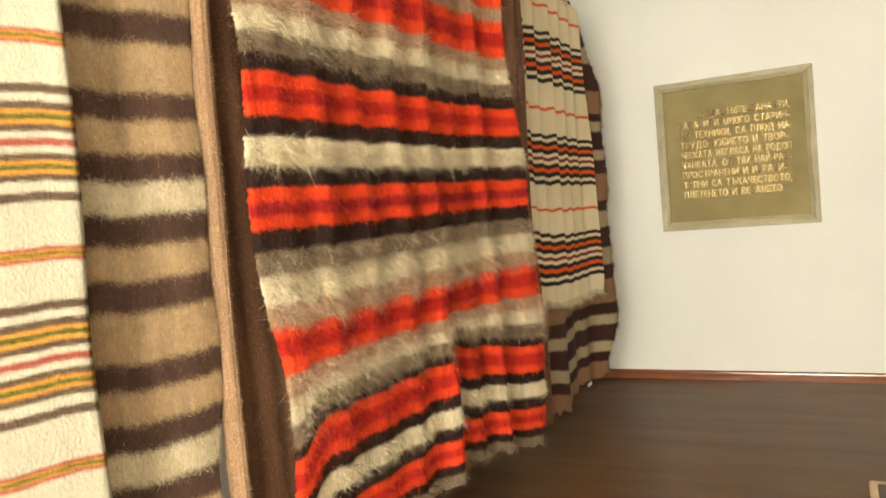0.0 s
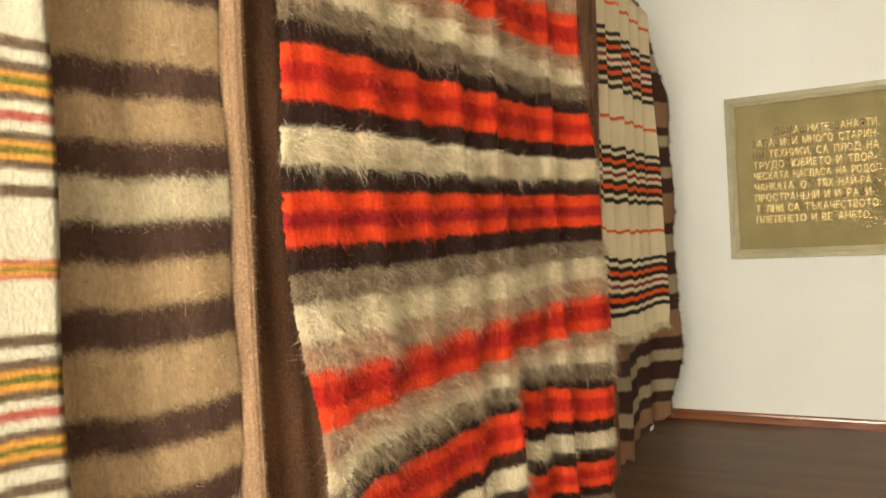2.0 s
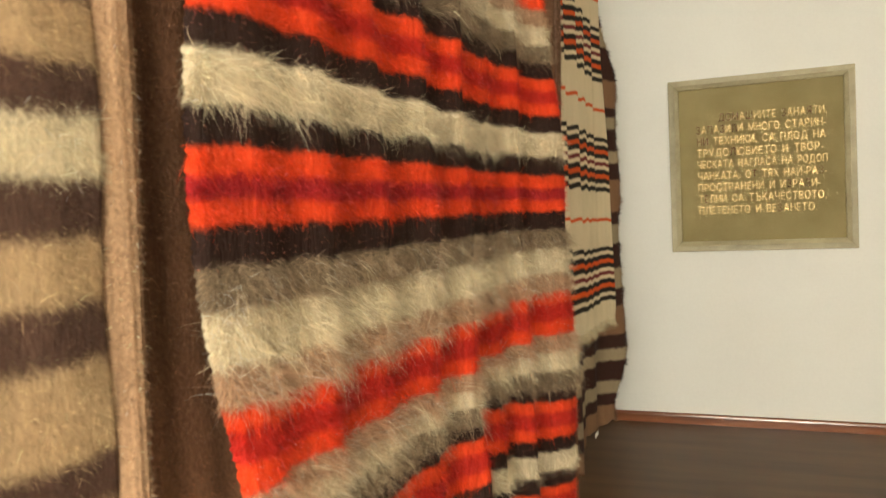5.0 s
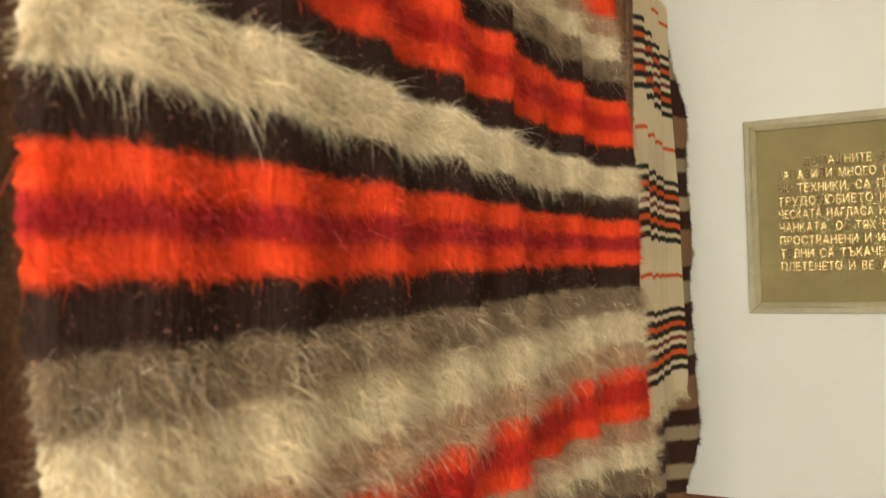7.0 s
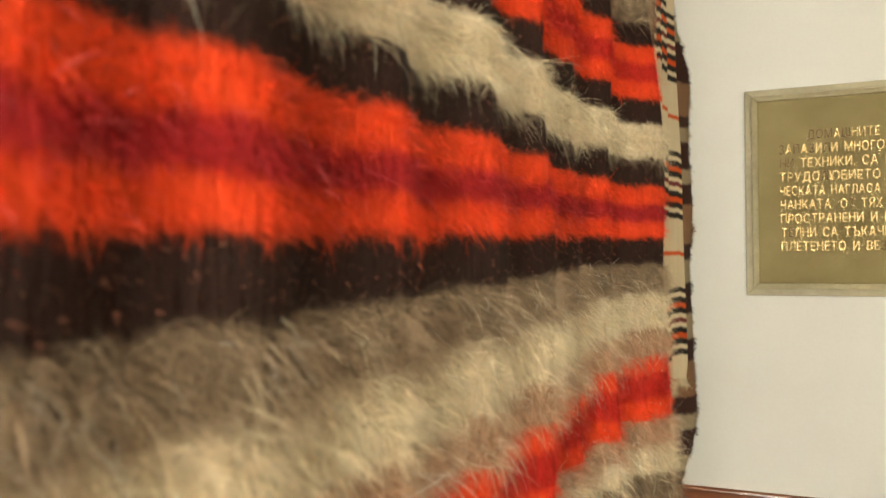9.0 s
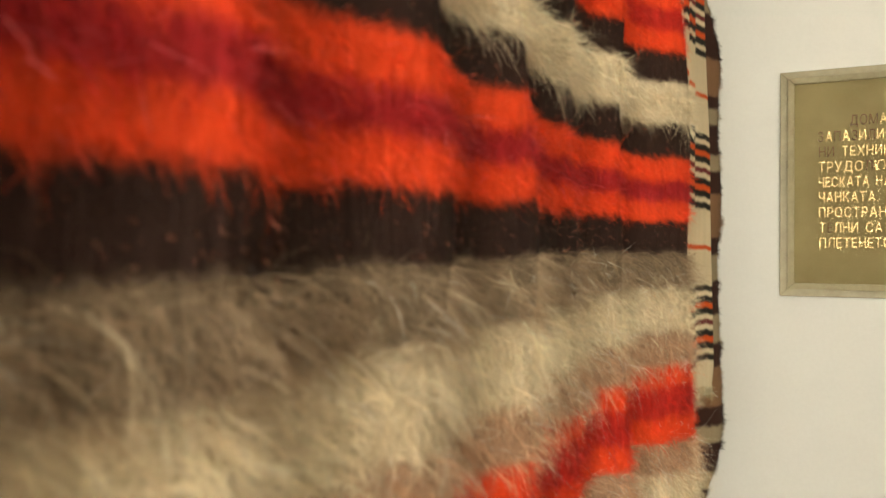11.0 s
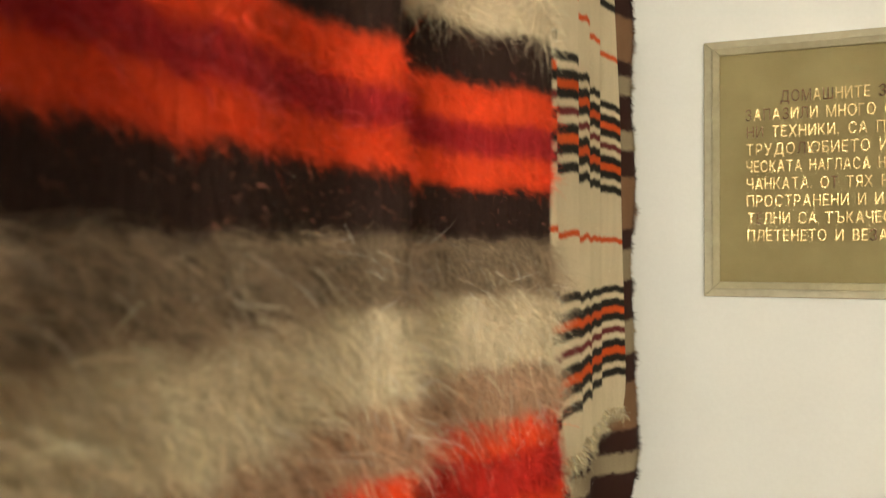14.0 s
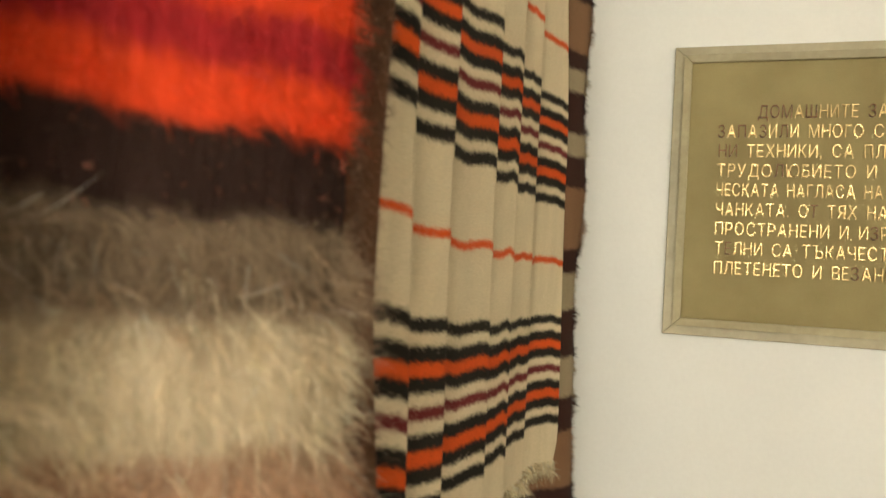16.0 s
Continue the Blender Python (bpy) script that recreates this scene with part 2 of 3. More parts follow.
class Stripes:
    """Bands of dye down a cloth: (width, ink) from the top; repeated if a period is wanted."""

    def __init__(self, top, bands, soft=0.003, repeat=False, seed=1, wave=0.004):
        self.top, self.soft, self.repeat, self.seed, self.wave = top, soft, repeat, seed, wave
        self.edges = np.cumsum([w for w, _ in bands])
        self.inks = [i for _, i in bands]
        self.colours = np.array([INK[i] for i in self.inks])

    def locate(self, s, y, rng):
        d = self.top - s + self.wave * ripple(y, self.seed, 0.035) + 0.25 * self.wave * ripple(y, self.seed + 50, 0.006) + rng.normal(0, self.soft, np.shape(s))
        d = np.mod(d, self.edges[-1]) if self.repeat else np.clip(d, 0, self.edges[-1] - 1e-4)
        return np.clip(np.searchsorted(self.edges, d, side="right"), 0, len(self.inks) - 1)

    def dye(self, s, y, rng):
        return sum(self.colours[self.locate(s + rng.normal(0, min(0.0022, 2 * self.soft), np.shape(s)), y, rng)] for _ in range(9)) / 9


def raw_mesh(name, co, faces, dye, mat, parent, label="", smooth_shade=True):
    """A mesh from arrays: faces is a list of arrays, one for each number of corners."""
    me = bpy.data.meshes.new(name)
    me.vertices.add(len(co))
    me.vertices.foreach_set("co", np.ascontiguousarray(co, np.float32).ravel())
    loops = np.concatenate([f.ravel() for f in faces]).astype(np.int32)
    sizes = np.concatenate([np.full(len(f), f.shape[1]) for f in faces])
    me.loops.add(len(loops))
    me.loops.foreach_set("vertex_index", loops)
    me.polygons.add(len(sizes))
    me.polygons.foreach_set("loop_start", np.concatenate([[0], np.cumsum(sizes)[:-1]]).astype(np.int32))
    me.polygons.foreach_set("use_smooth", np.full(len(sizes), smooth_shade))
    attr = me.attributes.new("dye", "FLOAT_COLOR", "POINT")
    attr.data.foreach_set("color", np.concatenate([dye, np.ones((len(dye), 1))], 1).astype(np.float32).ravel())
    me.materials.append(mat)
    me.update(calc_edges=True)
    ob = new(name, me)
    ob.parent = parent
    return tagged(ob, label) if label else ob


class Cloth:
    """A hanging cloth: u runs along the rail (0 to 1), s down the cloth as heights in metres."""

    def __init__(self, left, right, depth, lift, top, bottom, turn=0.006):
        self.turn = turn
        self.left, self.right, self.depth, self.lift, self.top, self.bottom = left, right, depth, lift, top, bottom

    def point(self, u, s):
        span = self.right(s) - self.left(s)
        y = self.left(s) + span * u
        k = np.clip(1 - np.minimum(u, 1 - u) * span / 0.016, 0, 1)     # the edges turn back
        return np.stack([self.depth(y, s) - self.turn * (1 - np.sqrt(1 - k * k)), y, s + self.lift(y, s)], -1)

    def normal(self, u, s):
        e = 0.004
        n = np.cross(self.point(u + e, s) - self.point(u - e, s), self.point(u, s + e) - self.point(u, s - e))
        return n / np.maximum(np.linalg.norm(n, axis=-1, keepdims=True), 1e-9)

    def sheet(self, name, nu, nv, thick, stripes, mat, parent, seed=3, label="", ragged=0.0):
        rng = np.random.default_rng(seed)
        u, v = np.meshgrid(np.linspace(0, 1, nu), np.linspace(0, 1, nv))
        s = self.top + (self.bottom - self.top) * v
        if ragged:
            s = s + ragged * v ** 12 * ripple(u * 2, seed, 0.02)
        front, n = self.point(u, s), self.normal(u, s)
        if ragged:
            front[:, [0, -1], 1] += ragged * rng.normal(0, 0.35, (nv, 2))
        dye = stripes.dye(s, front[..., 1], rng)
        back = front - n * thick
        co = np.concatenate([front.reshape(-1, 3), back.reshape(-1, 3)])
        k = np.arange(nu * nv).reshape(nv, nu)
        q = np.stack([k[:-1, :-1], k[1:, :-1], k[1:, 1:], k[:-1, 1:]], -1).reshape(-1, 4)
        m = nu * nv
        rims = []
        for line in (k[:, 0][::-1], k[:, -1], k[0], k[-1][::-1]):
            rims.append(np.stack([line[:-1], line[1:], line[1:] + m, line[:-1] + m], -1))
        faces = np.concatenate([q, q[:, ::-1] + m, *rims])
        return raw_mesh(name, co, [faces], np.concatenate([dye.reshape(-1, 3)] * 2), mat, parent, label)

    def pile(self, name, count, length, width, stripes, parent, seed, droop=1.0, spread=0.35, umin=0.0, umax=1.0, low=None, high=None, label="", sway=0.0, joints=3, tinge=None, uneven=0.32, clump=0.0, bundle=1):
        """Loose hairs rooted in the cloth, that rise from it and fall over; length gives metres for each ink."""
        rng = np.random.default_rng(seed)
        low, high = self.bottom if low is None else low, self.top if high is None else high
        many = lambda a: np.repeat(a, bundle, 0)[:count]
        few = -(-count // bundle)
        u, s = many(rng.uniform(umin, umax, few)), many(rng.uniform(low, high, few))
        if bundle > 1:                                                  # the hairs of a wisp grow close together and lie alike
            u, s = np.clip(u + rng.normal(0, 0.0018, count), umin, umax), np.clip(s + rng.normal(0, 0.0035, count), low, high)
        root, n = self.point(u, s), self.normal(u, s)
        where = stripes.locate(s, root[:, 1], rng)
        dye = stripes.colours[where]
        size = np.array([length.get(i, 0.0) for i in stripes.inks])[where] * rng.uniform(0.45, 1.15 if joints > 3 else 1.25, count) * (1 + (0.15 if joints > 3 else 0.35) * ripple(root[:, 1] * 1.7 + s * 0.9, seed + 5, 0.03))
        if bundle > 1:
            size = size * many(rng.uniform(0.6, 1.2, few))
        keep = size > 0.003
        common = many(rng.normal(0, 1, (few, 6)))[keep]
        root, n, dye, size, s = root[keep], n[keep], dye[keep], size[keep], s[keep]
        c = len(root)
        curl = np.stack([cells(root[:, 1], s, seed + q, 0.016) + 0.8 * cells(root[:, 1], s, seed + q + 3, 0.05) for q in range(3)], -1) * np.array([0.5, 0.9, 0.4])
        out = n * rng.uniform(0.25, 0.85, (c, 1)) + np.array([0, 0, -0.38]) + rng.normal(0, spread, (c, 3)) + curl * 0.45 + np.array([0, sway, 0])
        if bundle > 1:
            out = out + common[:, :3] * np.array([0.15, 0.35, 0.25])
        out /= np.linalg.norm(out, axis=1, keepdims=True)
        fall = np.array([0, 0, -1.0]) * droop * rng.uniform(0.5, 1.5, (c, 1)) + rng.normal(0, 0.3, (c, 3)) + curl * 0.6
        step = size[:, None] / joints
        spine, way = [root - n * 0.003], out
        bend = np.cross(out, rng.normal(0, 1, (c, 3))) * (1.5 if joints > 3 and bundle == 1 else 0.0)
        if bundle > 1:
            bend = bend + common[:, 3:] * np.array([0.5, 1.0, 0.6])
        for k in range(joints):
            way = way + fall * (k / joints) * 2.2 / joints + curl * 0.5 / joints + bend / joints
            way /= np.linalg.norm(way, axis=1, keepdims=True)
            spine.append(spine[-1] + way * step)
        if clump:
            pull = lock_pull(root[:, 1], s, seed + 60, 0.013) + 0.5 * lock_pull(root[:, 1], s, seed + 61, 0.034)
            for k in range(1, joints + 1):
                spine[k] = spine[k] + np.concatenate([np.zeros((c, 1)), pull], 1) * clump * (k / joints) ** 1.2
        side = np.cross(out, rng.normal(0, 1, (c, 3)))
        side /= np.maximum(np.linalg.norm(side, axis=1, keepdims=True), 1e-6)
        w = width * rng.uniform(0.5, 1.4, (c, 1))
        rings = []
        for k in range(joints):
            taper = w * (1 - (k / joints) ** 2)
            rings += [spine[k] - side * taper, spine[k] + side * taper]
        co = np.stack(rings + [spine[-1]], 1)
        m = 2 * joints + 1
        base = np.arange(c)[:, None] * m
        quads = np.concatenate([base + 2 * k + np.array([0, 1, 3, 2]) for k in range(joints - 1)])
        if tinge:
            dye = np.tile(INK[tinge], (c, 1))
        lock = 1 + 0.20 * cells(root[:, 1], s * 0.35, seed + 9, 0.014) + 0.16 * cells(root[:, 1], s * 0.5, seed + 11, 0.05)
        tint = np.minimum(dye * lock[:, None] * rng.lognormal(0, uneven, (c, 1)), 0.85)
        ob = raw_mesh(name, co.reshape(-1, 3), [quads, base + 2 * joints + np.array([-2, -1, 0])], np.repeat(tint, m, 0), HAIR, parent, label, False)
        return tagged(ob, kind="stuff")


def over_rail(s):
    """How far a cloth leans back where it goes over the rail."""
    return -0.05 * smooth(s, 2.60, 2.70)


flat = lambda y, s: 0 * y

# -- the rail that the rugs hang over --
RAIL_X, RAIL_Z = -1.50, 2.665
rail = thing("hanging_rail", (RAIL_X, 2.2, RAIL_Z), "round pine rail carrying the row of hanging rugs", "rail")
bm = bmesh.new()
bmesh.ops.create_cone(bm, cap_ends=True, segments=20, radius1=0.024, radius2=0.024, depth=5.2, matrix=Matrix.Rotation(radians(90), 4, "X"))
part("rod", bm, RAIL_WOOD, rail, smooth=True)
for yb in (-2.4, 0.05, 2.4):
    part("bracket", box(bmesh.new(), (ROOM_W - RAIL_X, yb - 0.02, -0.06), (-0.01, yb + 0.02, -0.024), 0.004), RAIL_WOOD, rail)

# -- ivory rug with narrow coloured stripes --
A_BANDS = [(0.019, "walnut"), (0.017, "ivory"), (0.016, "walnut"), (0.009, "yellow"), (0.011, "green"), (0.010, "yellow"), (0.014, "walnut"), (0.014, "ivory"), (0.015, "rust"),
           (0.015, "ivory"), (0.014, "walnut"), (0.009, "yellow"), (0.010, "green"), (0.009, "yellow"), (0.014, "walnut"), (0.022, "ivory"), (0.019, "walnut"), (0.091, "ivory"),
           (0.007, "rust"), (0.005, "yellow"), (0.006, "green"), (0.005, "yellow"), (0.007, "rust"), (0.080, "ivory")]
a_stripes = Stripes(3.008, A_BANDS, 0.0014, True, 4, 0.0038)
a_cloth = Cloth(lambda s: -0.35 + 0 * s, lambda s: 1.055 + 0.008 * np.sin(s * 5) + 0.02 * smooth(s, 1.3, 0.7),
                lambda y, s: -1.425 - 0.42 * np.clip(1.06 - y, 0, 0.35) + 0.25 * np.clip(0.60 - y, 0, 0.4) + 0.008 * np.sin(y * 16.0 + 0.6 * s) + over_rail(s), flat, 2.70, 0.35)
rug = thing("striped_rug", (-1.43, 0.35, 2.69), "ivory wool rug with narrow yellow, green and brown stripes", "rug", "hanging rugs")
def place(ob, base):
    """Sets a part, built in the world's metres, under its thing."""
    ob.matrix_parent_inverse = base.matrix_basis.inverted()
    return ob


place(a_cloth.sheet("weave", 120, 1150, 0.010, a_stripes, FELT, rug, 3), rug)
place(a_cloth.pile("nap", 16000, {i: 0.007 for i in INK}, 0.00035, a_stripes, rug, 21, umin=0.55, low=0.7, high=2.0), rug)

# -- thick brown and sand blanket --
B_BANDS = [(0.079, "oat"), (0.077, "umber"), (0.083, "sand"), (0.077, "umber"), (0.122, "sand"), (0.069, "umber"), (0.081, "sand"), (0.069, "umber")]
b_stripes = Stripes(1.507 + 2 * 0.657, B_BANDS, 0.0065, True, 8, 0.007)
b_cloth = Cloth(lambda s: 0.92 + 0 * s, lambda s: 1.500 - 0.04 * smooth(s, 0.95, 0.7), lambda y, s: -1.665 + 0.150 * smooth(y, 1.05, 1.43) + 0.005 * np.sin(s * 14 + y * 8) + over_rail(s), lambda y, s: 0.004 * np.sin(y * 22), 2.70, 0.42)
rug = thing("blanket", (-1.47, 1.15, 2.69), "thick napped blanket in broad dark brown and sand bands", "blanket", "hanging rugs")
place(b_cloth.sheet("weave", 150, 560, 0.014, b_stripes, NAP, rug, 5), rug)
b_soft = Stripes(b_stripes.top, B_BANDS, 0.011, True, 8, 0.004)
place(b_cloth.pile("curl", 9000, {"umber": 0.022, "sand": 0.032, "oat": 0.034}, 0.00032, b_soft, rug, 28, umin=0.25, low=0.75, high=2.05, spread=0.8, joints=5, uneven=0.55), rug)
place(b_cloth.pile("nap", 66000, {"umber": 0.016, "sand": 0.020, "oat": 0.022}, 0.0003, b_soft, rug, 23, umin=0.25, low=0.75, high=2.05, spread=0.5), rug)


# -- brown blanket folded over itself, under the shaggy rug --
def bark_depth(y, s):
    return -1.524 + 0.06 * smooth(y, 1.65, 1.95) + 0.004 * np.sin(y * 60 + s) * smooth(y, 1.58, 1.61) + 0.11 * smooth(y, 3.30, 3.46) + 0.010 * np.sin(s * 3.1) + over_rail(s)


def roll_half(s):
    return 0.029 + 0.011 * smooth(s, 1.1, 1.6)


def roll_depth(y, s):
    across = (y - 1.4975 - roll_half(s) - 0.004 * np.sin(s * 6)) / roll_half(s)
    return -1.540 + 0.050 * np.sqrt(np.clip(1 - across ** 2, 0, 1)) + 0.0012 * np.sin(across * 14) + 0.010 * np.sin(s * 3.1) + over_rail(s)


plain = Stripes(2.7, [(1.2, "bark"), (1.6, "bark")], 0.01)
# hem is the blanket's brown made paler, with the light on the roll put in
hem = Stripes(2.7, [(1.2, "hem"), (1.6, "hem")], 0.01)
bark_cloth = Cloth(lambda s: 1.552 + 0 * s, lambda s: 3.552 + 0.008 * np.sin(s * 4) + 0.022 * smooth(s, 1.3, 1.0), bark_depth, flat, 2.70, 0.30)
roll_cloth = Cloth(lambda s: 1.498 + 0.004 * np.sin(s * 6), lambda s: 1.497 + 2 * roll_half(s) + 0.004 * np.sin(s * 6), roll_depth, flat, 2.70, 0.34, 0.0)
rug = thing("brown_blanket", (-1.44, 2.4, 2.69), "plain brown wool blanket with a rolled edge behind the shaggy rug", "blanket", "hanging rugs")
place(bark_cloth.sheet("weave", 320, 200, 0.012, plain, KNOTTY, rug, 6), rug)
place(roll_cloth.sheet("rolled_edge", 26, 320, 0.006, hem, KNOTTY, rug, 26, "rolled edge, dyed paler for the light it catches"), rug)
place(roll_cloth.pile("edge_fuzz", 16000, {"hem": 0.011}, 0.00045, hem, rug, 27, low=0.55, high=2.05, spread=0.8, uneven=0.75), rug)
place(bark_cloth.pile("nap", 26000, {"bark": 0.011}, 0.0004, plain, rug, 24, umin=0.0, umax=0.08, low=0.55, high=2.05, spread=0.7, uneven=0.7), rug)
place(bark_cloth.pile("border_nap", 20000, {"bark": 0.017}, 0.0004, plain, rug, 25, umin=0.92, umax=1.0, low=0.55, high=2.2, spread=0.6, tinge="border"), rug)


# -- the shaggy red, cream and dark rug --
S_BANDS = [(0.16, "grey"), (0.10, "dark"), (0.11, "orange"), (0.06, "tan"), (0.05, "orange"), (0.065, "red"), (0.05, "orange"), (0.055, "tan"), (0.065, "cream"), (0.06, "grey"), (0.054, "dark"),
           (0.039, "orange"), (0.043, "red"), (0.040, "orange"), (0.059, "dark"), (0.077, "cream"), (0.062, "dark"),
           (0.040, "orange"), (0.037, "crimson"), (0.038, "orange"), (0.062, "dark"), (0.064, "grey"), (0.085, "cream"), (0.064, "tan"),
           (0.040, "orange"), (0.058, "red"), (0.048, "orange"), (0.06, "tan"), (0.07, "cream"), (0.068, "grey"), (0.039, "dark"),
           (0.036, "orange"), (0.051, "red"), (0.036, "orange"), (0.05, "dark"), (0.065, "cream"), (0.054, "dark"), (0.030, "orange"), (0.034, "red"), (0.029, "orange"), (0.038, "dark"), (0.09, "grey")]
s_top = 1.826 + sum(w for w, _ in S_BANDS[:11])
s_stripes = Stripes(s_top, S_BANDS, 0.003, False, 12, 0.005)


def shaggy_depth(y, s):
    low, flatter = 0.75 + 0.5 * smooth(s, 1.3, 0.5), 1 - 0.62 * smooth(s, 1.15, 0.75)
    y0, y = y, y + 0.012 * np.sin(s * 7.3 + 1.0) + 0.008 * np.sin(s * 17.0)      # the folds wander as they fall
    folds = (flatter * (0.016 * ridge(y, 1.70, 0.05) + 0.036 * ridge(y, 1.87, 0.055) + 0.030 * ridge(y, 2.09, 0.045) + 0.050 * ridge(y, 2.32, 0.055)) + 0.054 * ridge(y, 2.55, 0.05)
             + 0.024 * ridge(y, 2.81, 0.06) + 0.056 * ridge(y, 3.03, 0.045))
    return -1.418 - 0.016 * smooth(y0, 1.75, 1.58) + folds * low + 0.110 * smooth(y0, 3.15, 3.35) + 0.006 * np.sin(s * 8 + y * 4) + over_rail(s)


def shaggy_lift(y, s):
    rise = 0.072 * smooth(s, 1.02, 0.74) * smooth(y, 1.62, 1.84) * (1 - smooth(y, 2.85, 3.36)) + 0.035 * smooth(s, 1.05, 0.80) * ridge(y, 2.70, 0.10)
    rise = rise - 0.045 * smooth(s, 1.08, 0.80) * smooth(y, 1.78, 1.64)      # the edge sags
    rise = rise + 0.009 * smooth(y, 2.8, 3.3) * smooth(s, 1.42, 1.6)
    return rise - 0.023 * smooth(y, 3.3, 1.6) * smooth(s, 0.95, 1.15)


shaggy = Cloth(lambda s: 1.597 + 0.070 * smooth(s, 1.35, 0.90) + 0.006 * np.sin(s * 11), lambda s: 3.290 + 0.09 * smooth(s, 2.1, 1.2) + 0.035 * smooth(s, 1.3, 0.9) - 0.08 * smooth(s, 0.5, 0.25), shaggy_depth, shaggy_lift, 2.70, 0.265, 0.020)
rug = thing("shaggy_rug", (-1.40, 2.4, 2.69), "long-haired shaggy rug in orange-red, cream, grey and dark brown bands", "rug", "hanging rugs")
GROUND = {"grey": 0.40, "cream": 0.62, "tan": 0.55, "orange": 0.75, "red": 0.7, "crimson": 0.7}      # the ground weave is darker than the pile, standing in for shade at the roots
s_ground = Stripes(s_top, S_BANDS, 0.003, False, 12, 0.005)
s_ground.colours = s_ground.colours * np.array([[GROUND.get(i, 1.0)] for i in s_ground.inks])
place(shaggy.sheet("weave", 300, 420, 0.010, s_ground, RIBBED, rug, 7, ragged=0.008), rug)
LONG = {"cream": 0.042, "grey": 0.050, "tan": 0.048, "orange": 0.023, "red": 0.026, "crimson": 0.027, "dark": 0.008}
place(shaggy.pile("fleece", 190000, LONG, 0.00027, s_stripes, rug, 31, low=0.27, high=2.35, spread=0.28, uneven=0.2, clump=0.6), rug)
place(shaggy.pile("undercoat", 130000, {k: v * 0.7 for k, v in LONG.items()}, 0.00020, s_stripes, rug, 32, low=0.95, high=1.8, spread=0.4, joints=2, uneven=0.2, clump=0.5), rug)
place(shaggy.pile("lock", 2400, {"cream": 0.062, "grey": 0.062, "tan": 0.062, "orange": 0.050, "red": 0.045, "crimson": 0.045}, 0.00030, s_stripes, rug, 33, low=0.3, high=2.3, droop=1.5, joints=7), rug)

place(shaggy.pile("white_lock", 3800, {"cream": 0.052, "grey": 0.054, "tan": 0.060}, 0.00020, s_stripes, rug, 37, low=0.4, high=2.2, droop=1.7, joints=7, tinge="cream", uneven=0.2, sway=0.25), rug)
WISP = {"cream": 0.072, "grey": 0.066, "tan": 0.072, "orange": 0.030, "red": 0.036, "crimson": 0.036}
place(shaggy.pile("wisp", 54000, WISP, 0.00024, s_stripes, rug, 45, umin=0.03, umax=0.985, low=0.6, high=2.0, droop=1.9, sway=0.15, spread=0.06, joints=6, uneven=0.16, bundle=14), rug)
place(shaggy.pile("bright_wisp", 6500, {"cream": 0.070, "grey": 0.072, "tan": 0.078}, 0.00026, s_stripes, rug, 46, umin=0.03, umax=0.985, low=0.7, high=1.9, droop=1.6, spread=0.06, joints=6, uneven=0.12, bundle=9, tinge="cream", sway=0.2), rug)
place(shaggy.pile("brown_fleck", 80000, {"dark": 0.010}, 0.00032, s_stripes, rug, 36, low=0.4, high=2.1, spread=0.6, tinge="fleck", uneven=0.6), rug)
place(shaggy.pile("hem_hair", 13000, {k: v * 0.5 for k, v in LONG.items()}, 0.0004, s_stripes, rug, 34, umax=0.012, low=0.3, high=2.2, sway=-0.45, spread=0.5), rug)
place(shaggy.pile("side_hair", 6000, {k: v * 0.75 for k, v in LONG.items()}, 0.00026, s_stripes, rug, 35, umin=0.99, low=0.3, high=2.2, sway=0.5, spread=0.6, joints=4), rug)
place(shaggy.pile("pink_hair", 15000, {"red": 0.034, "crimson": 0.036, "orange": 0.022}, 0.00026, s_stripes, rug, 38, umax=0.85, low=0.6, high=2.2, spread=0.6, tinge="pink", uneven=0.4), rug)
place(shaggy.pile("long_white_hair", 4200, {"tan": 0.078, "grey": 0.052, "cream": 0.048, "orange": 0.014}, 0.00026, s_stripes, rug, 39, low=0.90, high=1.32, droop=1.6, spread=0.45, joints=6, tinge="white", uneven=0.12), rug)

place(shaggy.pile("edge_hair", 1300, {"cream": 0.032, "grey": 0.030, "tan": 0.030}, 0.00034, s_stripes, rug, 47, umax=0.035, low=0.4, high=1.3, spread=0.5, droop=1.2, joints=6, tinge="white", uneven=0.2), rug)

# -- long brown, beige and dark blanket, under the cream rug --
F_BANDS = [(0.14, "beige"), (0.14, "maroon"), (0.11, "beige"), (0.18, "maroon"), (0.151, "brown"), (0.051, "maroon"), (0.067, "beige"), (0.125, "maroon"), (0.066, "beige"), (0.094, "maroon"),
           (0.181, "brown"), (0.070, "maroon"), (0.108, "beige"), (0.138, "maroon"), (0.115, "beige"), (0.096, "maroon"), (0.157, "brown"), (0.077, "maroon"), (0.065, "beige"),
           (0.110, "maroon"), (0.070, "beige"), (0.065, "maroon"), (0.25, "brown")]
f_stripes = Stripes(2.70, F_BANDS, 0.003, False, 16, 0.004)


def long_depth(y, s):
    return -1.505 + 0.015 * smooth(y, 4.5, 4.8) + 0.030 * np.sin((y - 3.4) * 11.5) * (0.2 + 1.0 * smooth(s, 1.0, 0.4)) + 0.05 * ridge(y, 4.25, 0.16) * smooth(s, 1.2, 0.5) - 0.06 * ridge(y, 4.62, 0.09) * smooth(s, 1.2, 0.5) + 0.006 * np.sin(s * 9) * smooth(y, 4.9, 5.1) + 0.076 * smooth(y, 4.95, 5.16) + over_rail(s)


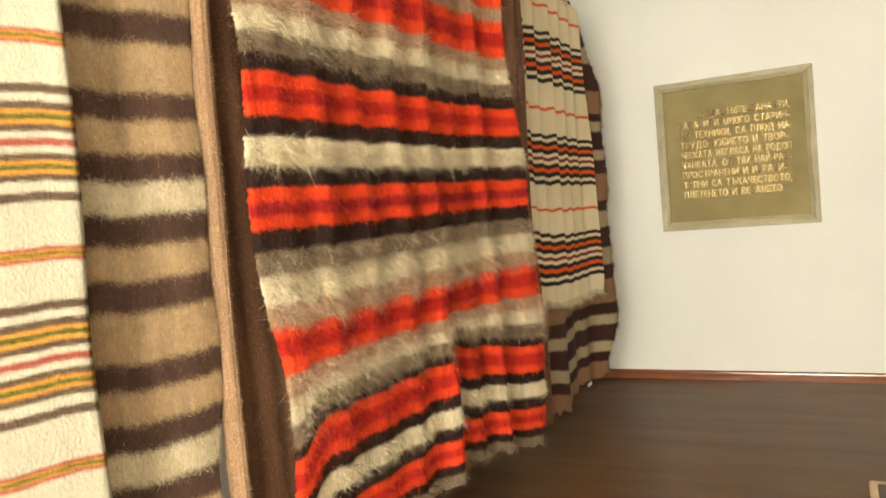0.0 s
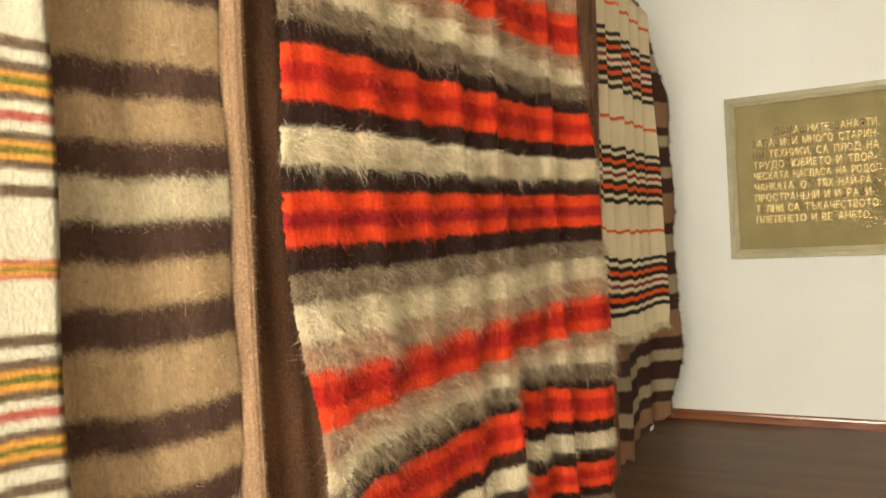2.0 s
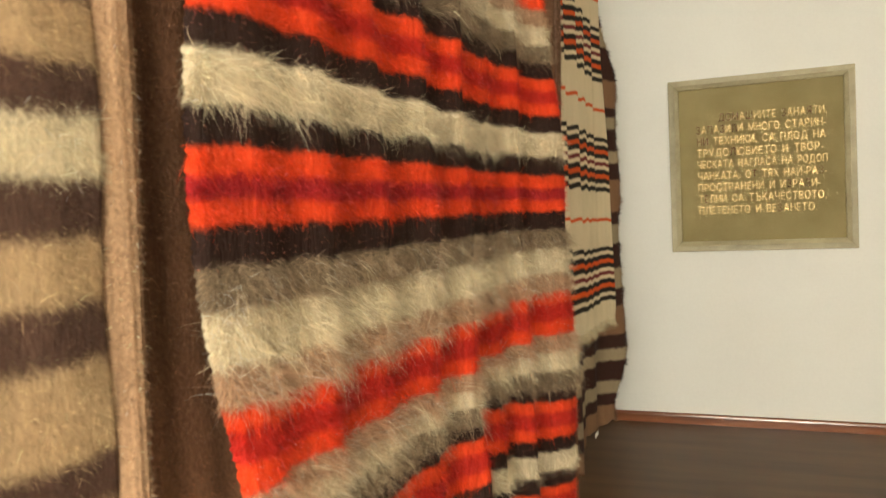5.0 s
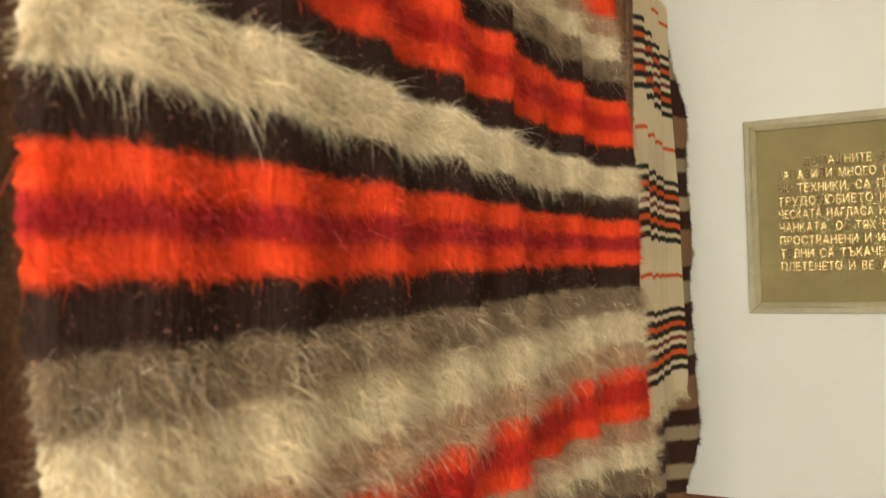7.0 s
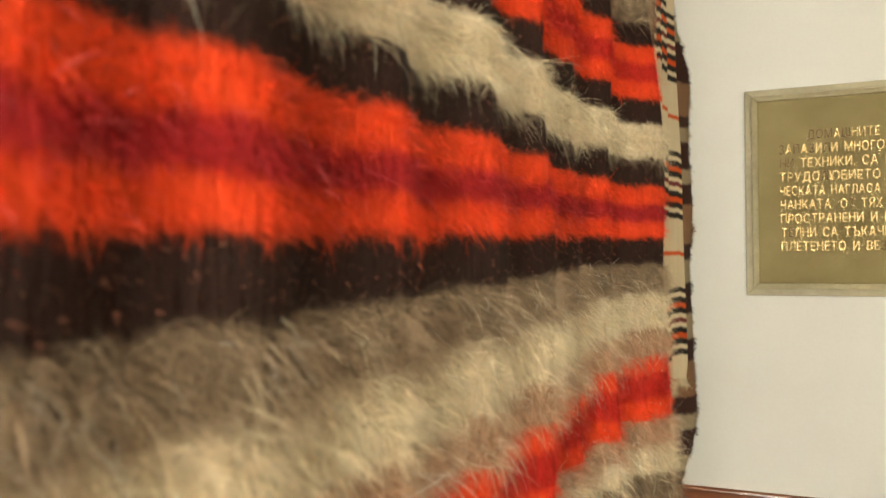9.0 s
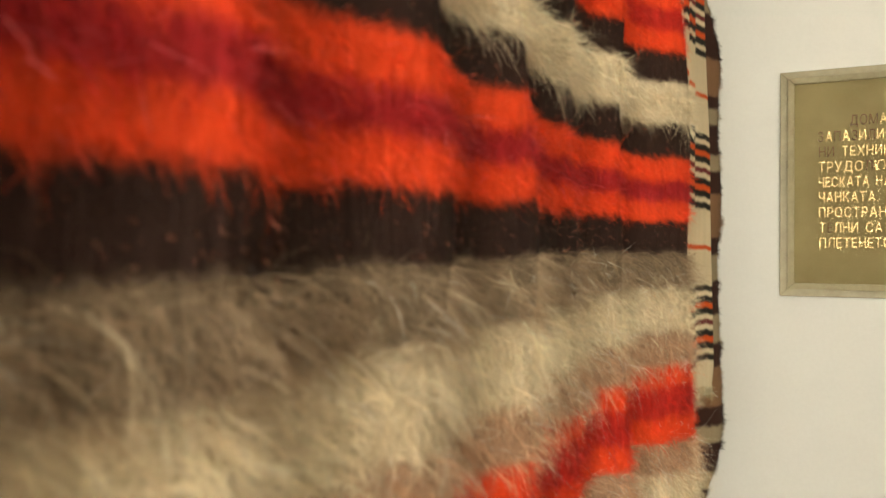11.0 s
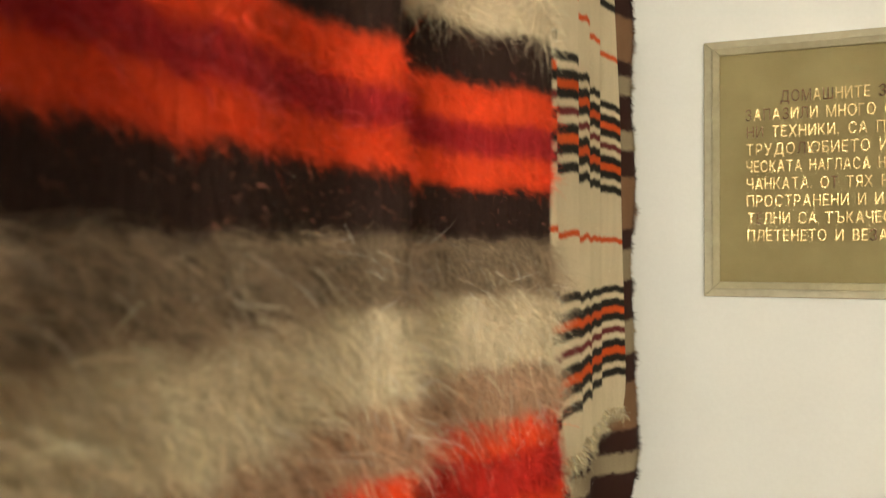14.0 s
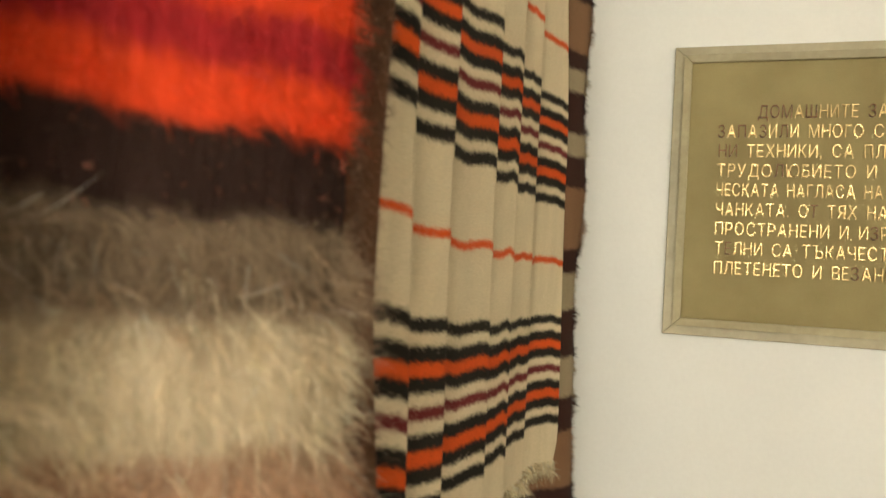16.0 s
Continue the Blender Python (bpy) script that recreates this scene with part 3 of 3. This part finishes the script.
f_cloth = Cloth(lambda s: 3.45 + 0 * s, lambda s: 4.98 + 0.18 * smooth(s, 2.7, 2.0) + 0.012 * np.sin(s * 13) - 0.11 * smooth(s, 0.75, 0.2), long_depth, lambda y, s: 0.02 * np.sin(y * 7) * smooth(s, 1.0, 0.3) - 0.03 * ridge(y, 4.3, 0.2) * smooth(s, 0.9, 0.3), 2.70, 0.225)
rug = thing("long_blanket", (-1.49, 4.4, 2.69), "long blanket with brown, beige and near-black bands under the cream rug", "blanket", "hanging rugs")
place(f_cloth.sheet("weave", 180, 420, 0.010, f_stripes, WEAVE, rug, 8, ragged=0.020), rug)
tag = part("tag", box(bmesh.new(), (-1.4985, 4.70, 0.207), (-1.496, 4.785, 0.230), 0.0008), PAPER, rug, "small white paper tag")
place(tag, rug)
place(f_cloth.pile("fringe", 9000, {i: 0.024 for i in INK}, 0.0009, f_stripes, rug, 41, umin=0.992, umax=1.0, spread=0.5, droop=0.2, sway=1.8), rug)

# -- cream rug with groups of narrow stripes --
E_BANDS = [(0.022, "black"), (0.019, "oat"), (0.025, "black"), (0.021, "vivid"), (0.025, "black"), (0.019, "oat"), (0.020, "wine"), (0.020, "oat"), (0.025, "black"), (0.023, "vivid"), (0.026, "black"),
           (0.019, "oat"), (0.025, "black"), (0.141, "oat"), (0.017, "vivid"), (0.138, "oat")]
e_stripes = Stripes(1.790 + 2 * 0.585, E_BANDS, 0.0018, True, 19, 0.0045)


def cream_depth(y, s):
    pleat = 0
    for crest, rise, width in ((3.74, 0.066, 0.16), (3.97, 0.040, 0.15), (4.25, 0.034, 0.18), (4.47, 0.023, 0.15), (4.68, 0.018, 0.13), (4.95, 0.050, 0.16)):
        pleat = pleat + rise * np.where(y < crest, np.clip(1 - (crest - y) / width, 0, 1) ** 1.3, np.exp(-((y - crest) / 0.042) ** 2))
    return -1.466 + pleat * (0.85 + 0.3 * smooth(s, 1.6, 0.8)) + over_rail(s)


e_cloth = Cloth(lambda s: 3.60 + 0 * s, lambda s: 4.90 + 0.065 * smooth(s, 2.4, 1.5) - 0.04 * smooth(s, 0.95, 0.7), cream_depth,
                lambda y, s: 0.004 * np.sin(y * 30) + 0.014 * smooth(y, 3.77, 3.73) - 0.030 * smooth(y, 4.4, 3.6) * smooth(s, 1.45, 2.0) + 0.045 * smooth(y, 4.5, 3.55) * smooth(s, 1.45, 1.22) + 0.03 * smooth(y, 4.4, 3.6) * smooth(s, 0.93, 0.8), 2.70, 0.785)
rug = thing("cream_rug", (-1.45, 4.2, 2.69), "cream wool rug with groups of black, orange and wine-red stripes", "rug", "hanging rugs")
place(e_cloth.sheet("weave", 280, 660, 0.008, e_stripes, WEAVE, rug, 9, ragged=0.004), rug)
place(e_cloth.pile("hem_fringe", 5000, {i: 0.035 for i in INK}, 0.0006, e_stripes, rug, 43, low=0.785, high=0.82, spread=0.25, droop=1.6), rug)
place(e_cloth.pile("nap", 14000, {i: 0.006 for i in INK}, 0.0003, e_stripes, rug, 44, low=0.75, high=2.2), rug)

# ---- the plaque on the north wall ----
PX0, PX1, PZ0, PZ1 = -1.189, -0.115, 1.126, 2.222
plaque = thing("plaque", ((PX0 + PX1) / 2, ROOM_N, PZ0), "olive fabric plaque with stepped beige frame and brass letters", "plaque")
hw, hh = (PX1 - PX0) / 2, PZ1 - PZ0


def rail_of_frame(bm, a, b, c, d, y0, y1):
    """One mitred side of a frame: outer corners a, b and inner corners c, d as (x, z), from y0 at the outer to y1 at the inner edge."""
    pts = [(a, 0.0), (b, 0.0), (b, y0), (a, y0), (c, 0.0), (d, 0.0), (d, y1), (c, y1)]
    v = [bm.verts.new((p[0], y, p[1])) for p, y in pts]
    for f in ((0, 1, 2, 3), (3, 2, 6, 7), (7, 6, 5, 4), (0, 4, 5, 1), (0, 3, 7, 4), (1, 5, 6, 2)):
        bm.faces.new([v[i] for i in f])
    bmesh.ops.recalc_face_normals(bm, faces=bm.faces)
    bmesh.ops.bevel(bm, geom=list(bm.edges), offset=0.0025, segments=2, affect="EDGES", profile=0.5)
    return bm


def frame_ring(name, out, inn, y0, y1):
    o = [(-hw + out, out), (hw - out, out), (hw - out, hh - out), (-hw + out, hh - out)]
    n = [(-hw + inn, inn), (hw - inn, inn), (hw - inn, hh - inn), (-hw + inn, hh - inn)]
    for i in range(4):
        j = (i + 1) % 4
        part(name, rail_of_frame(bmesh.new(), o[i], o[j], n[i], n[j], y0, y1), FRAME_PAINT, plaque)


frame_ring("outer_frame", 0.0, 0.034, -0.034, -0.032)
frame_ring("inner_frame", 0.0342, 0.064, -0.058, -0.047)
part("backing_panel", box(bmesh.new(), (-hw + 0.0642, -0.034, 0.0642), (hw - 0.0642, -0.004, hh - 0.0642)), BURLAP, plaque, "olive-brown fabric panel")

LINES = [("ДОМАШНИТЕ ЗАНАЯТИ,", -0.885, -0.272), ("ЗАПАЗИЛИ МНОГО СТАРИН-", -1.021, -0.277), ("НИ ТЕХНИКИ, СА ПЛОД НА", -1.016, -0.281), ("ТРУДОЛЮБИЕТО И ТВОР-", -1.018, -0.295),
         ("ЧЕСКАТА НАГЛАСА НА РОДОП", -1.018, -0.275), ("ЧАНКАТА. ОТ ТЯХ НАЙ-РАЗ-", -1.016, -0.280), ("ПРОСТРАНЕНИ И ИЗРАЗИ-", -1.016, -0.315), ("ТЕЛНИ СА ТЪКАЧЕСТВОТО,", -1.013, -0.285),
         ("ПЛЕТЕНЕТО И ВЕЗАНЕТО.", -1.014, -0.338)]
CAP, Z_FIRST, Z_STEP = 0.0485, 1.969, 0.0728
type_curve = bpy.data.curves.new("type", "FONT")
type_curve.size, type_curve.extrude, type_curve.resolution_u = CAP / 0.728, 0.0055, 3
type_curve.bevel_depth, type_curve.bevel_resolution, type_curve.offset = 0.0004, 0, -0.0010
type_ob = new("type", type_curve)
glyphs = {}
for ch in sorted(set("".join(t for t, _, _ in LINES)) - {" "}):
    type_curve.body = ch
    bpy.context.view_layer.update()
    me = bpy.data.meshes.new_from_object(type_ob.evaluated_get(bpy.context.evaluated_depsgraph_get()))
    me.name = "letter"
    xs = np.array([v.co.x for v in me.vertices])
    for v in me.vertices:
        v.co.x -= xs.min()
    me.materials.clear()
    me.materials.append(BRASS)
    dull = me.copy()
    dull.materials.clear()
    dull.materials.append(TARNISH)
    glyphs[ch] = (me, dull, float(xs.max() - xs.min()))
bpy.data.objects.remove(type_ob)
dice = random.Random(5)
WORN = {(0, 0), (0, 1), (0, 2), (0, 4), (0, 14), (1, 2), (1, 6), (2, 0), (2, 1), (3, 5), (5, 10), (7, 1)}      # letters whose polish has gone
for row, (text, x0, x1) in enumerate(LINES):
    gap, space = 0.0115, 0.023
    natural = sum(space if ch == " " else glyphs[ch][2] for ch in text) + gap * (len(text) - 1)
    squeeze = (x1 - x0) / natural
    x = x0
    for k, ch in enumerate(text):
        if ch != " ":
            dull = ch == "З" or (row, k) in WORN
            letter = new("letter", glyphs[ch][1 if dull else 0])
            letter.parent = plaque
            letter.matrix_basis = pose(x - (PX0 + PX1) / 2, -0.0400 - dice.uniform(0, 0.001), Z_FIRST - row * Z_STEP - CAP / 2 - PZ0, 90 + dice.uniform(-2.5, 2.5), dice.uniform(-1.2, 1.2), dice.uniform(-2.5, 2.5)) @ Matrix.Diagonal((squeeze, 1, 1, 1))
        x += ((space if ch == " " else glyphs[ch][2]) + gap) * squeeze

# ---- small things on the floor ----
stool = thing("stool", (0.207, 2.415, 0), "low stool with pale worn rim and dark maroon seat pad", "stool")
part("seat", box(bmesh.new(), (-0.20, -0.20, 0.425), (0.20, 0.20, 0.452), 0.008), STOOL_TOP, stool, "pale worn wooden seat")
part("seat_pad", box(bmesh.new(), (-0.178, -0.14, 0.452), (0.178, 0.14, 0.462), 0.004), STOOL_DARK, stool, "dark maroon pad")
for lo, hi in (((-0.172, -0.172, 0.36), (-0.150, 0.172, 0.425)), ((0.150, -0.172, 0.36), (0.172, 0.172, 0.425)), ((-0.150, -0.172, 0.36), (0.150, -0.150, 0.425)), ((-0.150, 0.150, 0.36), (0.150, 0.172, 0.425))):
    part("apron", box(bmesh.new(), lo, hi, 0.002), STOOL_DARK, stool)
for sx in (-1, 1):
    for sy in (-1, 1):
        part("leg", box(bmesh.new(), (sx * 0.158 - 0.018, sy * 0.158 - 0.018, 0), (sx * 0.158 + 0.018, sy * 0.158 + 0.018, 0.359), 0.004), STOOL_DARK, stool)
